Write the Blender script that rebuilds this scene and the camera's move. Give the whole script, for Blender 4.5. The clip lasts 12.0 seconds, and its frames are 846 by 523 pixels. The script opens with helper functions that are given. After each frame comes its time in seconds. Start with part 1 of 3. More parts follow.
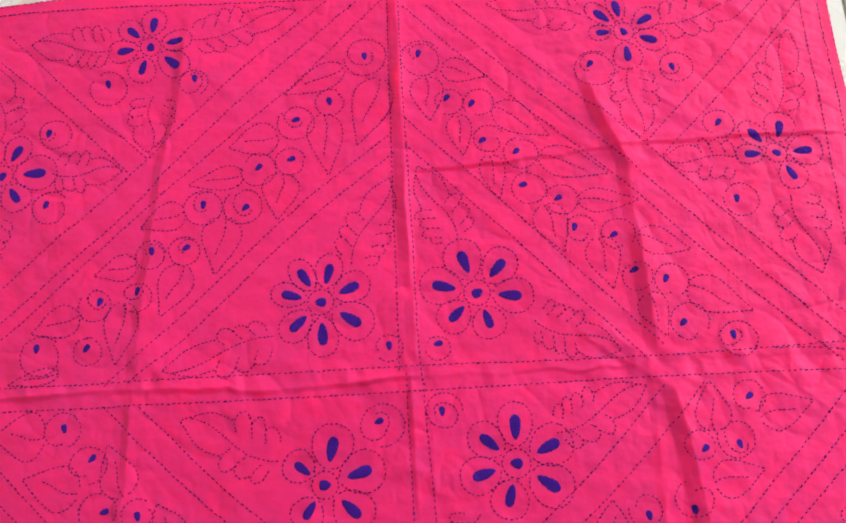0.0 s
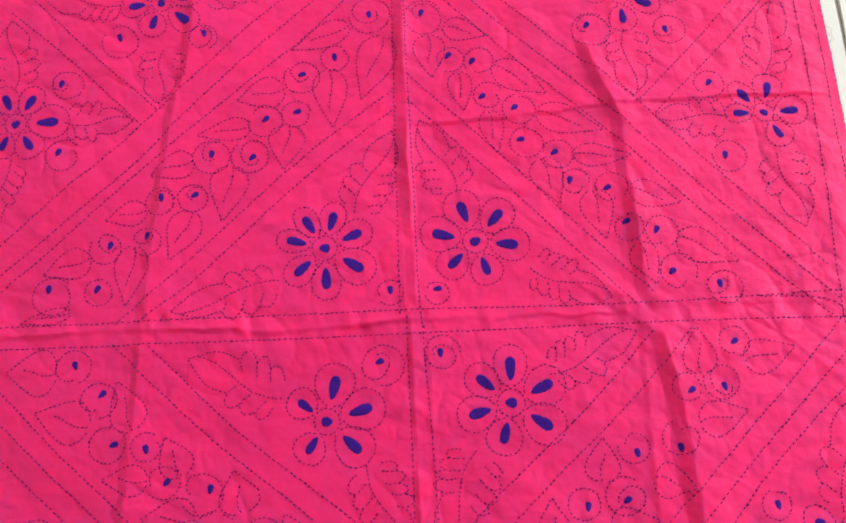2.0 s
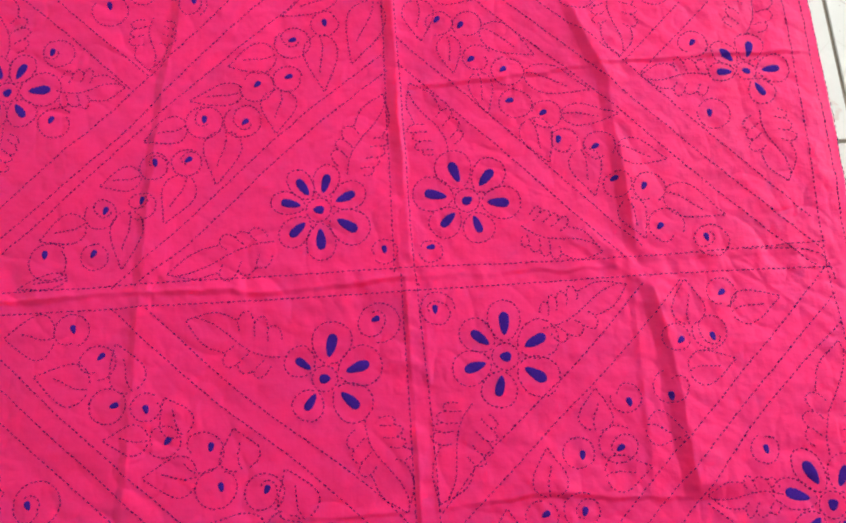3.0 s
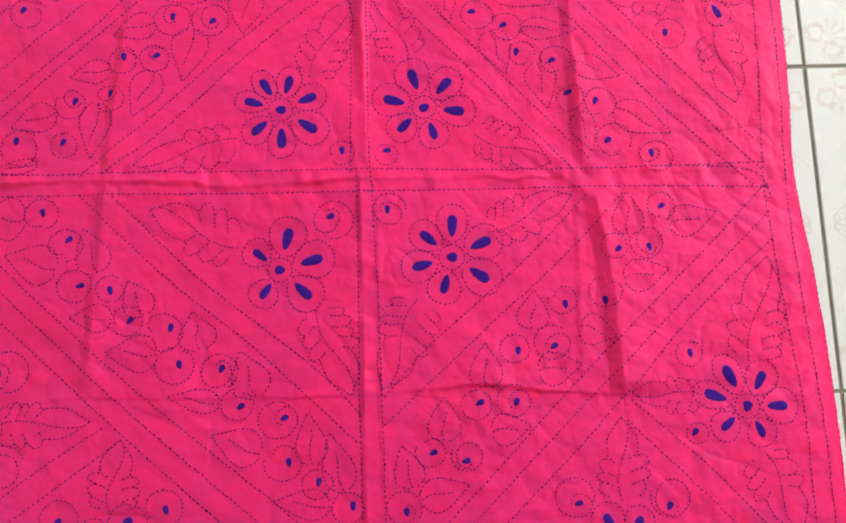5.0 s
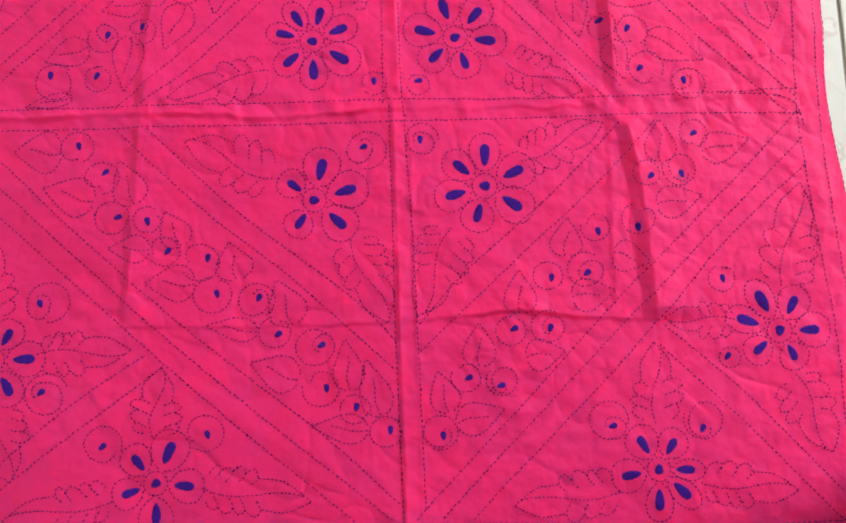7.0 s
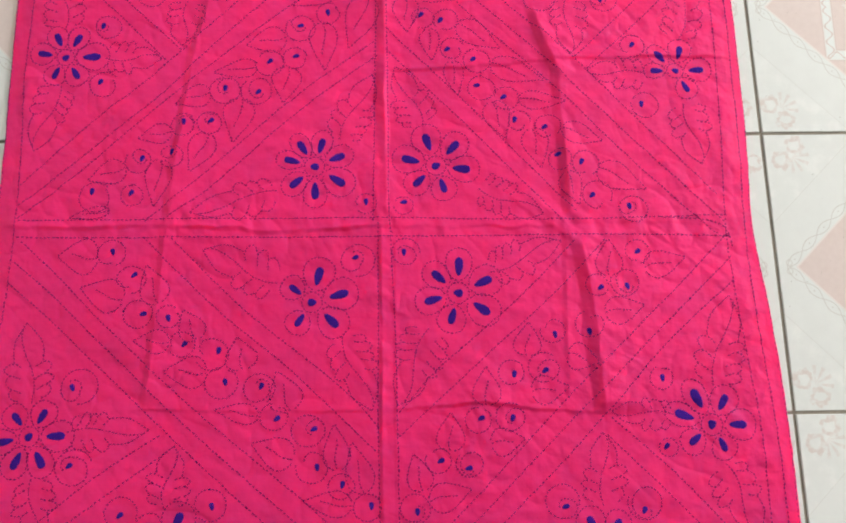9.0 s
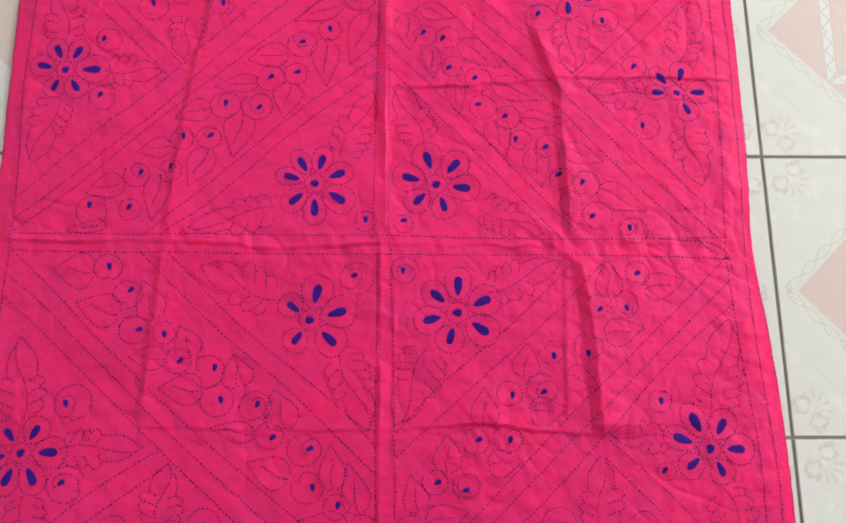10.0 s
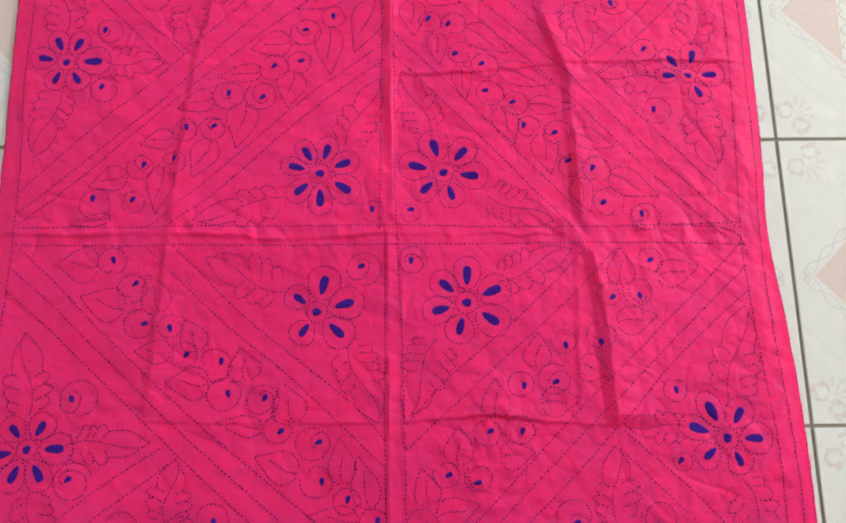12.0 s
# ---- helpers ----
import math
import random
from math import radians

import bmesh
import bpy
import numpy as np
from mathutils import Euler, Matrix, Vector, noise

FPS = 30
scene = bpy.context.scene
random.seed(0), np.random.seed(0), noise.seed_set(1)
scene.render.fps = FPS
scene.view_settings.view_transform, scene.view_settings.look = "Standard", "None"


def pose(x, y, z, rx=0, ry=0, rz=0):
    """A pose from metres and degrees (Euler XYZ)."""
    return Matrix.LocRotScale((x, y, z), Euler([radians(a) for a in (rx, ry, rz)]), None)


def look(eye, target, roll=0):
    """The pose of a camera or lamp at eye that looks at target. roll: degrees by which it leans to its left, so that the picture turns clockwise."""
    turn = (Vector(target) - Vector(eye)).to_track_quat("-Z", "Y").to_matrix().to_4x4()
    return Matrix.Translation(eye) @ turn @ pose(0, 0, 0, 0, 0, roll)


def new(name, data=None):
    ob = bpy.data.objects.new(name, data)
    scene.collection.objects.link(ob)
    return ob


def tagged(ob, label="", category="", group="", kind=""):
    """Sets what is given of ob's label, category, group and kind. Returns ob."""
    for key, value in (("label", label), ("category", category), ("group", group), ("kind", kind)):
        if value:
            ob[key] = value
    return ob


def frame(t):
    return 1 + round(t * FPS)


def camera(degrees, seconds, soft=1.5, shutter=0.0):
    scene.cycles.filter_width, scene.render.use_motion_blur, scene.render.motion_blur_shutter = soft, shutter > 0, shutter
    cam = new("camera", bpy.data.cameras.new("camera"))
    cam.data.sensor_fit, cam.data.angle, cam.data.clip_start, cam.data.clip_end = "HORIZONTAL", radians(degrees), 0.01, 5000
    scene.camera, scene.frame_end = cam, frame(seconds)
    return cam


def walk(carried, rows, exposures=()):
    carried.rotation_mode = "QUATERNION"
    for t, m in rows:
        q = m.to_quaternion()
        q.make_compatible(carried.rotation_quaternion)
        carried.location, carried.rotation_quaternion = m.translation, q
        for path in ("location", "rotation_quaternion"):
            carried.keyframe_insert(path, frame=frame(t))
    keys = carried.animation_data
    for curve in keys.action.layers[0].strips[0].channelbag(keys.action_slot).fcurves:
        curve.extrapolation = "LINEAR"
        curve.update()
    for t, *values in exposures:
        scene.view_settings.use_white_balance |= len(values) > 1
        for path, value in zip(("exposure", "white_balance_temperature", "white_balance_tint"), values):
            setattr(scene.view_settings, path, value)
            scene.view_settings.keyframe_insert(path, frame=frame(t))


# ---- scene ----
cam = camera(60.29, 12.0, soft=1.95)
ROWS = [
    (0.0, 0.0147, -0.0407, 0.5999, 12.91, 0.94, -2.95),
    (0.5, 0.013, -0.0472, 0.6042, 13.29, 0.6, -2.73),
    (1.0, 0.0133, -0.0602, 0.6038, 12.65, 0.62, -2.6),
    (1.5, 0.0113, -0.0752, 0.6101, 12.72, 0.42, -2.39),
    (2.0, 0.0056, -0.0867, 0.6135, 12.74, 0.16, -2.37),
    (2.5, -0.0052, -0.0978, 0.6148, 12.28, -0.52, -2.71),
    (3.0, -0.0028, -0.119, 0.6165, 12.37, -0.71, -3.64),
    (3.2, -0.0019, -0.1223, 0.6194, 12.43, -1.35, -3.74),
    (4.8, 0.0285, -0.1503, 0.6447, 8.23, -1.48, -1.23),
    (5.0, 0.0367, -0.1613, 0.6424, 7.75, -1.19, -1.14),
    (5.5, 0.029, -0.185, 0.6447, 7.9, -1.09, -1.48),
    (6.0, 0.0242, -0.1991, 0.6447, 7.65, -0.9, -2.07),
    (6.5, 0.02, -0.2081, 0.6409, 6.52, 0.83, -3.41),
    (6.7, 0.0104, -0.2053, 0.641, 6.2, 0.2, -1.96),
    (8.3, 0.0332, -0.2011, 0.7046, 5.66, -1.49, -1.11),
    (8.5, 0.031, -0.1947, 0.7268, 6.46, -1.61, -0.91),
    (9.0, 0.0323, -0.1786, 0.7537, 10.66, -0.58, -0.4),
    (9.5, 0.0335, -0.1686, 0.7651, 11.43, -0.51, -0.48),
    (10.0, 0.0268, -0.1665, 0.7518, 11.26, -1.2, 0.33),
    (10.5, 0.0295, -0.1678, 0.749, 10.72, -0.78, 0.32),
    (11.0, 0.0272, -0.1727, 0.746, 10.36, -0.39, 0.49),
    (11.5, 0.0178, -0.172, 0.7451, 10.65, -1.32, 0.4),
    (12.0, 0.0275, -0.1719, 0.7372, 11.07, -0.39, -0.31),
]
walk(cam, [(t, pose(*row)) for t, *row in ROWS], exposures=[(0.0, 0.0), (3.2, 0.0), (8.3, -0.06), (9.5, -0.2), (12.0, -0.2)])

# ---- light: daylight from a wide window opening ----
world = bpy.data.worlds.new("sky")
scene.world = world
world.use_nodes = True
sky = world.node_tree.nodes.new("ShaderNodeTexSky")
sky.sky_type, sky.sun_disc = "NISHITA", False
sky.sun_elevation, sky.sun_rotation = radians(40), radians(80)
background = world.node_tree.nodes["Background"]
background.inputs["Strength"].default_value = 0.12
world.node_tree.links.new(sky.outputs[0], background.inputs["Color"])

window_light = new("window_daylight", bpy.data.lights.new("window_daylight", "AREA"))
window_light.data.shape, window_light.data.size, window_light.data.size_y = "RECTANGLE", 2.2, 1.5
window_light.data.energy, window_light.data.color = 196, (0.98, 1.0, 0.995)
window_light.matrix_world = look((3.58, 1.8, 1.85), (0.0, 1.8, 1.85))


# ---- materials ----
def material(name, colour, roughness=0.6):
    mat = bpy.data.materials.new(name)
    mat.use_nodes = True
    shader = mat.node_tree.nodes["Principled BSDF"]
    shader.inputs["Base Color"].default_value = (*colour, 1)
    shader.inputs["Roughness"].default_value = roughness
    return mat, mat.node_tree, shader


class Graph:
    """Short hand for shader arithmetic."""

    def __init__(self, tree):
        self.tree = tree

    def node(self, kind, **inputs):
        n = self.tree.nodes.new(kind)
        for key, value in inputs.items():
            self.put(n.inputs[key.replace("_", " ")], value)
        return n

    def put(self, socket, value):
        if isinstance(value, bpy.types.NodeSocket):
            self.tree.links.new(value, socket)
        else:
            socket.default_value = value

    def math(self, operation, *values):
        n = self.tree.nodes.new("ShaderNodeMath")
        n.operation = operation
        for socket, value in zip(n.inputs, values):
            self.put(socket, value)
        return n.outputs[0]

    def mix(self, factor, a, b, mode="MIX"):
        n = self.tree.nodes.new("ShaderNodeMix")
        n.data_type, n.blend_type = "RGBA", mode
        self.put(n.inputs[0], factor)
        self.put(n.inputs[6], a if isinstance(a, bpy.types.NodeSocket) else (*a, 1))
        self.put(n.inputs[7], b if isinstance(b, bpy.types.NodeSocket) else (*b, 1))
        return n.outputs[2]

    def noise(self, vector, scale, detail=2.0, rough=0.5):
        return self.node("ShaderNodeTexNoise", Vector=vector, Scale=scale, Detail=detail, Roughness=rough).outputs[0]

    def soft(self, value, low, high):
        n = self.node("ShaderNodeMapRange", Value=value)
        n.interpolation_type = "SMOOTHSTEP"
        for key, v in (("From Min", low), ("From Max", high)):
            n.inputs[key].default_value = v
        return n.outputs[0]

    def bump(self, height, strength, distance):
        return self.node("ShaderNodeBump", Height=height, Strength=strength, Distance=distance).outputs[0]


def cotton(name, colour, deep):
    """Plain-woven cotton: thread grid, slubs, faint uneven dye."""
    mat, tree, shader = material(name, colour, 0.58)
    g = Graph(tree)
    at = g.node("ShaderNodeTexCoord").outputs["Object"]
    dye = g.noise(at, 9.0, 3.0)
    slub = g.noise(g.node("ShaderNodeMapping", Vector=at, Scale=(420, 38, 1)).outputs[0], 1.0, 1.0)
    slub2 = g.noise(g.node("ShaderNodeMapping", Vector=at, Scale=(38, 420, 1)).outputs[0], 1.0, 1.0)
    threads = g.math("ADD", slub, slub2)
    tone = g.math("ADD", g.math("MULTIPLY", dye, 0.8), g.math("MULTIPLY", threads, 0.16))
    shader_colour = g.mix(g.soft(tone, 0.32, 0.80), deep, colour)
    tree.links.new(shader_colour, shader.inputs["Base Color"])
    wrinkle = g.noise(at, 70.0, 3.0, 0.55)
    fine = g.bump(threads, 0.12, 0.0006)
    crumple = g.node("ShaderNodeBump", Height=wrinkle, Strength=0.4, Distance=0.0030, Normal=fine).outputs[0]
    tree.links.new(crumple, shader.inputs["Normal"])
    shader.subsurface_method = "BURLEY"
    shader.inputs["Subsurface Weight"].default_value = 0.9
    shader.inputs["Subsurface Radius"].default_value = (1.0, 0.03, 0.05)
    shader.inputs["Subsurface Scale"].default_value = 0.014
    shader.inputs["Sheen Weight"].default_value = 0.08
    shader.inputs["Sheen Roughness"].default_value = 0.45
    shader.inputs["Sheen Tint"].default_value = (1.0, 0.6, 0.85, 1)
    shader.inputs["Specular IOR Level"].default_value = 0.18
    return mat


CLOTH = cotton("pink_cotton", (0.88, 0.0215, 0.186), (0.85, 0.0170, 0.157))


def floss(name, colour, ribs):
    """Cotton embroidery thread; ribs: threads lie side by side across a filled shape."""
    mat, tree, shader = material(name, colour, 0.85)
    g = Graph(tree)
    shade = g.node("ShaderNodeNewGeometry").outputs["Random Per Island"]
    light = tuple(min(1, c * 1.45 + 0.002) for c in colour)
    base = g.mix(g.math("MULTIPLY", shade, 0.8), colour, light)
    if ribs:
        uv = g.node("ShaderNodeTexCoord").outputs["UV"]
        wave = g.node("ShaderNodeTexWave", Vector=uv, Scale=5.5, Distortion=1.2, Detail=1.0)
        wave.bands_direction = "DIAGONAL"
        base = g.mix(g.math("MULTIPLY", wave.outputs["Fac"], 0.65), colour, light)
        tree.links.new(g.bump(wave.outputs["Fac"], 0.35, 0.0003), shader.inputs["Normal"])
    tree.links.new(base, shader.inputs["Base Color"])
    shader.inputs["Specular IOR Level"].default_value = 0.04
    return mat


THREAD = floss("violet_thread", (0.060, 0.005, 0.074), False)
SATIN = floss("violet_satin", (0.040, 0.008, 0.190), True)


def glazed_tile():
    """White glazed floor tile with a printed pink diamond, a framed square and corner sprays."""
    mat, tree, shader = material("glazed_tile", (0.8, 0.8, 0.77), 0.12)
    g = Graph(tree)
    at = g.node("ShaderNodeTexCoord").outputs["Object"]
    xyz = g.node("ShaderNodeSeparateXYZ", Vector=at)
    u, v = g.math("ABSOLUTE", xyz.outputs[0]), g.math("ABSOLUTE", xyz.outputs[1])
    s, d, m = g.math("ADD", u, v), g.math("SUBTRACT", u, v), g.math("MAXIMUM", u, v)
    cloud = g.noise(at, 55.0, 4.0, 0.6)
    speck = g.noise(at, 160.0, 2.0)
    white = g.mix(cloud, (0.651, 0.672, 0.665), (0.722, 0.744, 0.736))
    pink = g.mix(speck, (0.630, 0.520, 0.500), (0.690, 0.590, 0.565))
    line_tone, scroll_tone, spray_tone = (0.479, 0.436, 0.408), (0.715, 0.672, 0.651), (0.586, 0.465, 0.436)

    def near(value, at_value, half):
        """1 where value lies within half of at_value, with soft sides."""
        off = g.math("ABSOLUTE", g.math("SUBTRACT", value, at_value))
        return g.math("SUBTRACT", 1.0, g.soft(off, half * 0.6, half * 1.4))

    def reach_from(cu, cv):
        """Distance from the place cu, cv in a quarter of the tile."""
        du, dv = g.math("SUBTRACT", u, cu), g.math("SUBTRACT", v, cv)
        return g.math("SQRT", g.math("ADD", g.math("MULTIPLY", du, du), g.math("MULTIPLY", dv, dv)))

    inside = g.math("LESS_THAN", s, 0.1295)
    base = g.mix(inside, white, pink)
    # white band round a square within the diamond, with a curling stem on it
    band = g.math("MULTIPLY", inside, near(m, 0.0590, 0.0058))
    base = g.mix(band, base, white)
    low = g.math("MINIMUM", u, v)
    stem = g.math("ADD", 0.0590, g.math("MULTIPLY", 0.0038, g.math("SINE", g.math("MULTIPLY", low, 330.0))))
    stem = g.math("MULTIPLY", inside, near(m, stem, 0.0010))
    rims = g.math("MULTIPLY", inside, g.math("MAXIMUM", near(m, 0.0655, 0.0006), near(m, 0.0525, 0.0006)))
    base = g.mix(g.math("MULTIPLY", g.math("MAXIMUM", stem, rims), 0.8), base, spray_tone)
    # spray in the middle of the square
    radius = reach_from(0.0, 0.0)
    turn = g.math("ARCTAN2", xyz.outputs[1], xyz.outputs[0])
    reach = g.math("ADD", 0.026, g.math("MULTIPLY", 0.013, g.math("COSINE", g.math("MULTIPLY", turn, 8.0))))
    reach = g.math("ADD", reach, g.math("MULTIPLY", g.math("SUBTRACT", speck, 0.5), 0.02))
    spray = g.math("MULTIPLY", g.math("LESS_THAN", radius, reach), g.math("GREATER_THAN", radius, 0.007))
    base = g.mix(g.math("MULTIPLY", spray, 0.6), base, scroll_tone)
    # chain of pointed loops round the diamond, a dot in each
    swing = g.math("MULTIPLY", d, 90.0)
    loop = g.math("MULTIPLY", 0.0062, g.math("ABSOLUTE", g.math("SINE", swing)))
    side = g.math("ABSOLUTE", g.math("SUBTRACT", s, 0.1385))
    chain = near(side, loop, 0.0007)
    dot = g.math("MULTIPLY", near(side, 0.0, 0.0010), g.math("GREATER_THAN", g.math("ABSOLUTE", g.math("SINE", swing)), 0.995))
    chain = g.math("MULTIPLY", g.math("MAXIMUM", chain, dot), g.math("LESS_THAN", m, 0.1400))
    edge_white = g.math("MULTIPLY", near(s, 0.1285, 0.0014), g.math("LESS_THAN", m, 0.1300))
    base = g.mix(g.math("MULTIPLY", edge_white, 0.9), base, scroll_tone)
    base = g.mix(g.math("MULTIPLY", chain, 0.55), base, line_tone)
    # curls at the diamond's points
    tip = g.math("MAXIMUM", near(reach_from(0.1365, 0.0045), 0.0030, 0.0008), near(reach_from(0.0045, 0.1365), 0.0030, 0.0008))
    base = g.mix(g.math("MULTIPLY", tip, 0.35), base, line_tone)
    # ruled corner, relief beyond it, and a curled spray of two rings and a fan
    ruled = near(s, 0.1970, 0.0006)
    base = g.mix(g.math("MULTIPLY", ruled, 0.5), base, (0.572, 0.572, 0.551))
    corner = g.math("GREATER_THAN", s, 0.197)
    base = g.mix(g.math("MULTIPLY", corner, g.math("MULTIPLY", g.soft(cloud, 0.45, 0.7), 0.5)), base, (0.772, 0.779, 0.772))
    blur = g.math("MULTIPLY", g.math("SUBTRACT", g.noise(at, 120.0, 3.0), 0.5), 0.016)
    rings = g.math("MAXIMUM", near(g.math("ADD", reach_from(0.1350, 0.1180), blur), 0.0080, 0.0022), near(g.math("ADD", reach_from(0.1180, 0.1350), blur), 0.0080, 0.0022))
    fan_far = reach_from(0.1220, 0.1220)
    fan_turn = g.math("ARCTAN2", g.math("SUBTRACT", v, 0.1220), g.math("SUBTRACT", u, 0.1220))
    fan = g.math("MULTIPLY", g.math("LESS_THAN", fan_far, 0.0190), g.math("GREATER_THAN", g.math("SINE", g.math("MULTIPLY", fan_turn, 11.0)), 0.25))
    fan = g.math("MULTIPLY", fan, g.math("LESS_THAN", s, 0.2440))
    curl = g.math("MULTIPLY", g.math("MAXIMUM", rings, g.math("MULTIPLY", fan, 0.7)), g.soft(g.math("ADD", speck, blur), 0.25, 0.6))
    base = g.mix(g.math("MULTIPLY", curl, 0.55), base, spray_tone)
    # scattered dirt
    dirt = g.soft(g.noise(at, 230.0, 1.0), 0.77, 0.80)
    base = g.mix(g.math("MULTIPLY", dirt, 0.7), base, (0.25, 0.23, 0.21))
    tree.links.new(base, shader.inputs["Base Color"])
    wave = g.noise(at, 14.0, 2.0)
    tree.links.new(g.bump(wave, 0.12, 0.004), shader.inputs["Normal"])
    tree.links.new(g.math("ADD", 0.10, g.math("MULTIPLY", cloud, 0.16)), shader.inputs["Roughness"])
    return mat


TILE = glazed_tile()


def rough_mineral(name, dark, pale, scale, roughness, bump=0.3):
    mat, tree, shader = material(name, pale, roughness)
    g = Graph(tree)
    at = g.node("ShaderNodeTexCoord").outputs["Object"]
    grain, stain = g.noise(at, scale, 5.0, 0.65), g.noise(at, scale / 12, 3.0)
    base = g.mix(g.math("ADD", g.math("MULTIPLY", grain, 0.5), g.math("MULTIPLY", stain, 0.5)), dark, pale)
    tree.links.new(base, shader.inputs["Base Color"])
    tree.links.new(g.bump(grain, bump, 0.001), shader.inputs["Normal"])
    return mat


GROUT = rough_mineral("cement_grout", (0.17, 0.14, 0.11), (0.36, 0.32, 0.27), 300.0, 0.9, 0.6)
CLADDING = rough_mineral("cream_wall_tile", (0.56, 0.53, 0.49), (0.64, 0.61, 0.57), 60.0, 0.3, 0.1)
# brown holds the shade and pink bounce on the corner's west face
SHADED_CLADDING = rough_mineral("shaded_wall_tile", (0.23, 0.150, 0.135), (0.31, 0.205, 0.185), 60.0, 0.3, 0.1)
PLASTER = rough_mineral("wall_plaster", (0.62, 0.60, 0.56), (0.72, 0.70, 0.66), 30.0, 0.8)


# ---- mesh helpers ----
def link_mesh(name, verts, faces, mat, parent=None, label="", smooth=True, uvs=None):
    data = bpy.data.meshes.new(name)
    data.from_pydata([tuple(v) for v in verts], [], faces)
    data.materials.append(mat)
    if smooth:
        data.polygons.foreach_set("use_smooth", [True] * len(data.polygons))
    if uvs is not None:
        layer = data.uv_layers.new(name="UVMap")
        index = np.empty(len(data.loops), dtype=np.int32)
        data.loops.foreach_get("vertex_index", index)
        layer.data.foreach_set("uv", np.asarray(uvs, float)[index].ravel())
    ob = new(name, data)
    ob.parent = parent
    if label:
        tagged(ob, label)
    return ob


def box(name, low, high, mat, parent=None, bevel=0.0):
    bm = bmesh.new()
    bmesh.ops.create_cube(bm, size=1.0)
    size, mid = Vector(high) - Vector(low), (Vector(high) + Vector(low)) / 2
    for vert in bm.verts:
        vert.co = Vector(a * b for a, b in zip(vert.co, size)) + mid
    if bevel:
        bmesh.ops.bevel(bm, geom=bm.edges[:], offset=bevel, segments=2, affect="EDGES")
    data = bpy.data.meshes.new(name)
    bm.to_mesh(data)
    bm.free()
    data.materials.append(mat)
    ob = new(name, data)
    ob.parent = parent
    return ob


# ---- room ----
FLOOR_Z = -0.0015
X0, X1, Y0, Y1, TOP = -1.9, 3.6, -1.5, 3.0, 2.9
floor = tagged(box("floor", (X0, Y0, -0.12), (X1, Y1, FLOOR_Z - 0.0016), GROUT), "tiled floor of white glazed tiles with grey cement joints", "floor", kind="structure")
for name, low, high in (
    ("wall_west", (X0 - 0.15, Y0, -0.12), (X0, Y1, TOP)),
    ("wall_south", (X0 - 0.15, Y0 - 0.15, -0.12), (X1 + 0.15, Y0, TOP)),
    ("wall_north", (X0 - 0.15, Y1, -0.12), (X1 + 0.15, Y1 + 0.15, TOP)),
):
    tagged(box(name, low, high, PLASTER), "plain pale plastered wall of the room", "wall", kind="structure")
# the east wall has a wide opening for daylight
bm = bmesh.new()
for low, high in (((X1, Y0, -0.12), (X1 + 0.15, 0.68, TOP)), ((X1, 2.92, -0.12), (X1 + 0.15, Y1, TOP)), ((X1, 0.68, -0.12), (X1 + 0.15, 2.92, 1.08)), ((X1, 0.68, 2.62), (X1 + 0.15, 2.92, TOP))):
    cube = bmesh.ops.create_cube(bm, size=1.0)["verts"]
    for vert in cube:
        vert.co = Vector((l + (h - l) * (c + 0.5) for l, h, c in zip(low, high, vert.co)))
wall_data = bpy.data.meshes.new("wall_east")
bm.to_mesh(wall_data)
bm.free()
wall_data.materials.append(PLASTER)
tagged(new("wall_east", wall_data), "plain pale plastered wall with a wide window opening", "wall", kind="structure")
tagged(box("ceiling", (X0 - 0.15, Y0 - 0.15, TOP), (X1 + 0.15, Y1 + 0.15, TOP + 0.12), PLASTER), "plain pale plastered ceiling", "ceiling", kind="structure")


# ---- the cloth's lie: creases, tucks and crumple ----
def smooth(a, b, x):
    t = np.clip((x - a) / (b - a), 0, 1)
    return t * t * (3 - 2 * t)


def value_noise(x, y, size, seed):
    """Smooth random height, about -1 to 1, with bumps of the given size."""
    table = np.random.RandomState(seed).uniform(-1, 1, (128, 128))
    gx, gy = x / size + 50.0, y / size + 50.0
    ix, iy = np.floor(gx).astype(int), np.floor(gy).astype(int)
    fx, fy = gx - ix, gy - iy
    fx, fy = fx * fx * (3 - 2 * fx), fy * fy * (3 - 2 * fy)
    ix, iy = ix % 127, iy % 127
    low = table[ix, iy] * (1 - fx) + table[ix + 1, iy] * fx
    high = table[ix, iy + 1] * (1 - fx) + table[ix + 1, iy + 1] * fx
    return low * (1 - fy) + high * fy


def crease(along, across, line, height, steep, gentle, taper=25.0):
    """A pressed fold that climbs within steep mm and sinks again over gentle mm. line: (along, across) points, mm."""
    s, c = np.array(sorted(line)).T
    d = across - np.interp(along, s, c)
    up = np.clip(1 + d / steep, 0, 1)
    down = np.exp(-np.maximum(d, 0) / gentle)
    ends = smooth(s[0] - taper, s[0] + taper, along) * (1 - smooth(s[-1] - taper, s[-1] + taper, along))
    uneven = 0.85 + 0.4 * value_noise(along, 0 * along + c[0], 38, 61)
    return height * uneven * np.where(d < 0, up, down) * ends


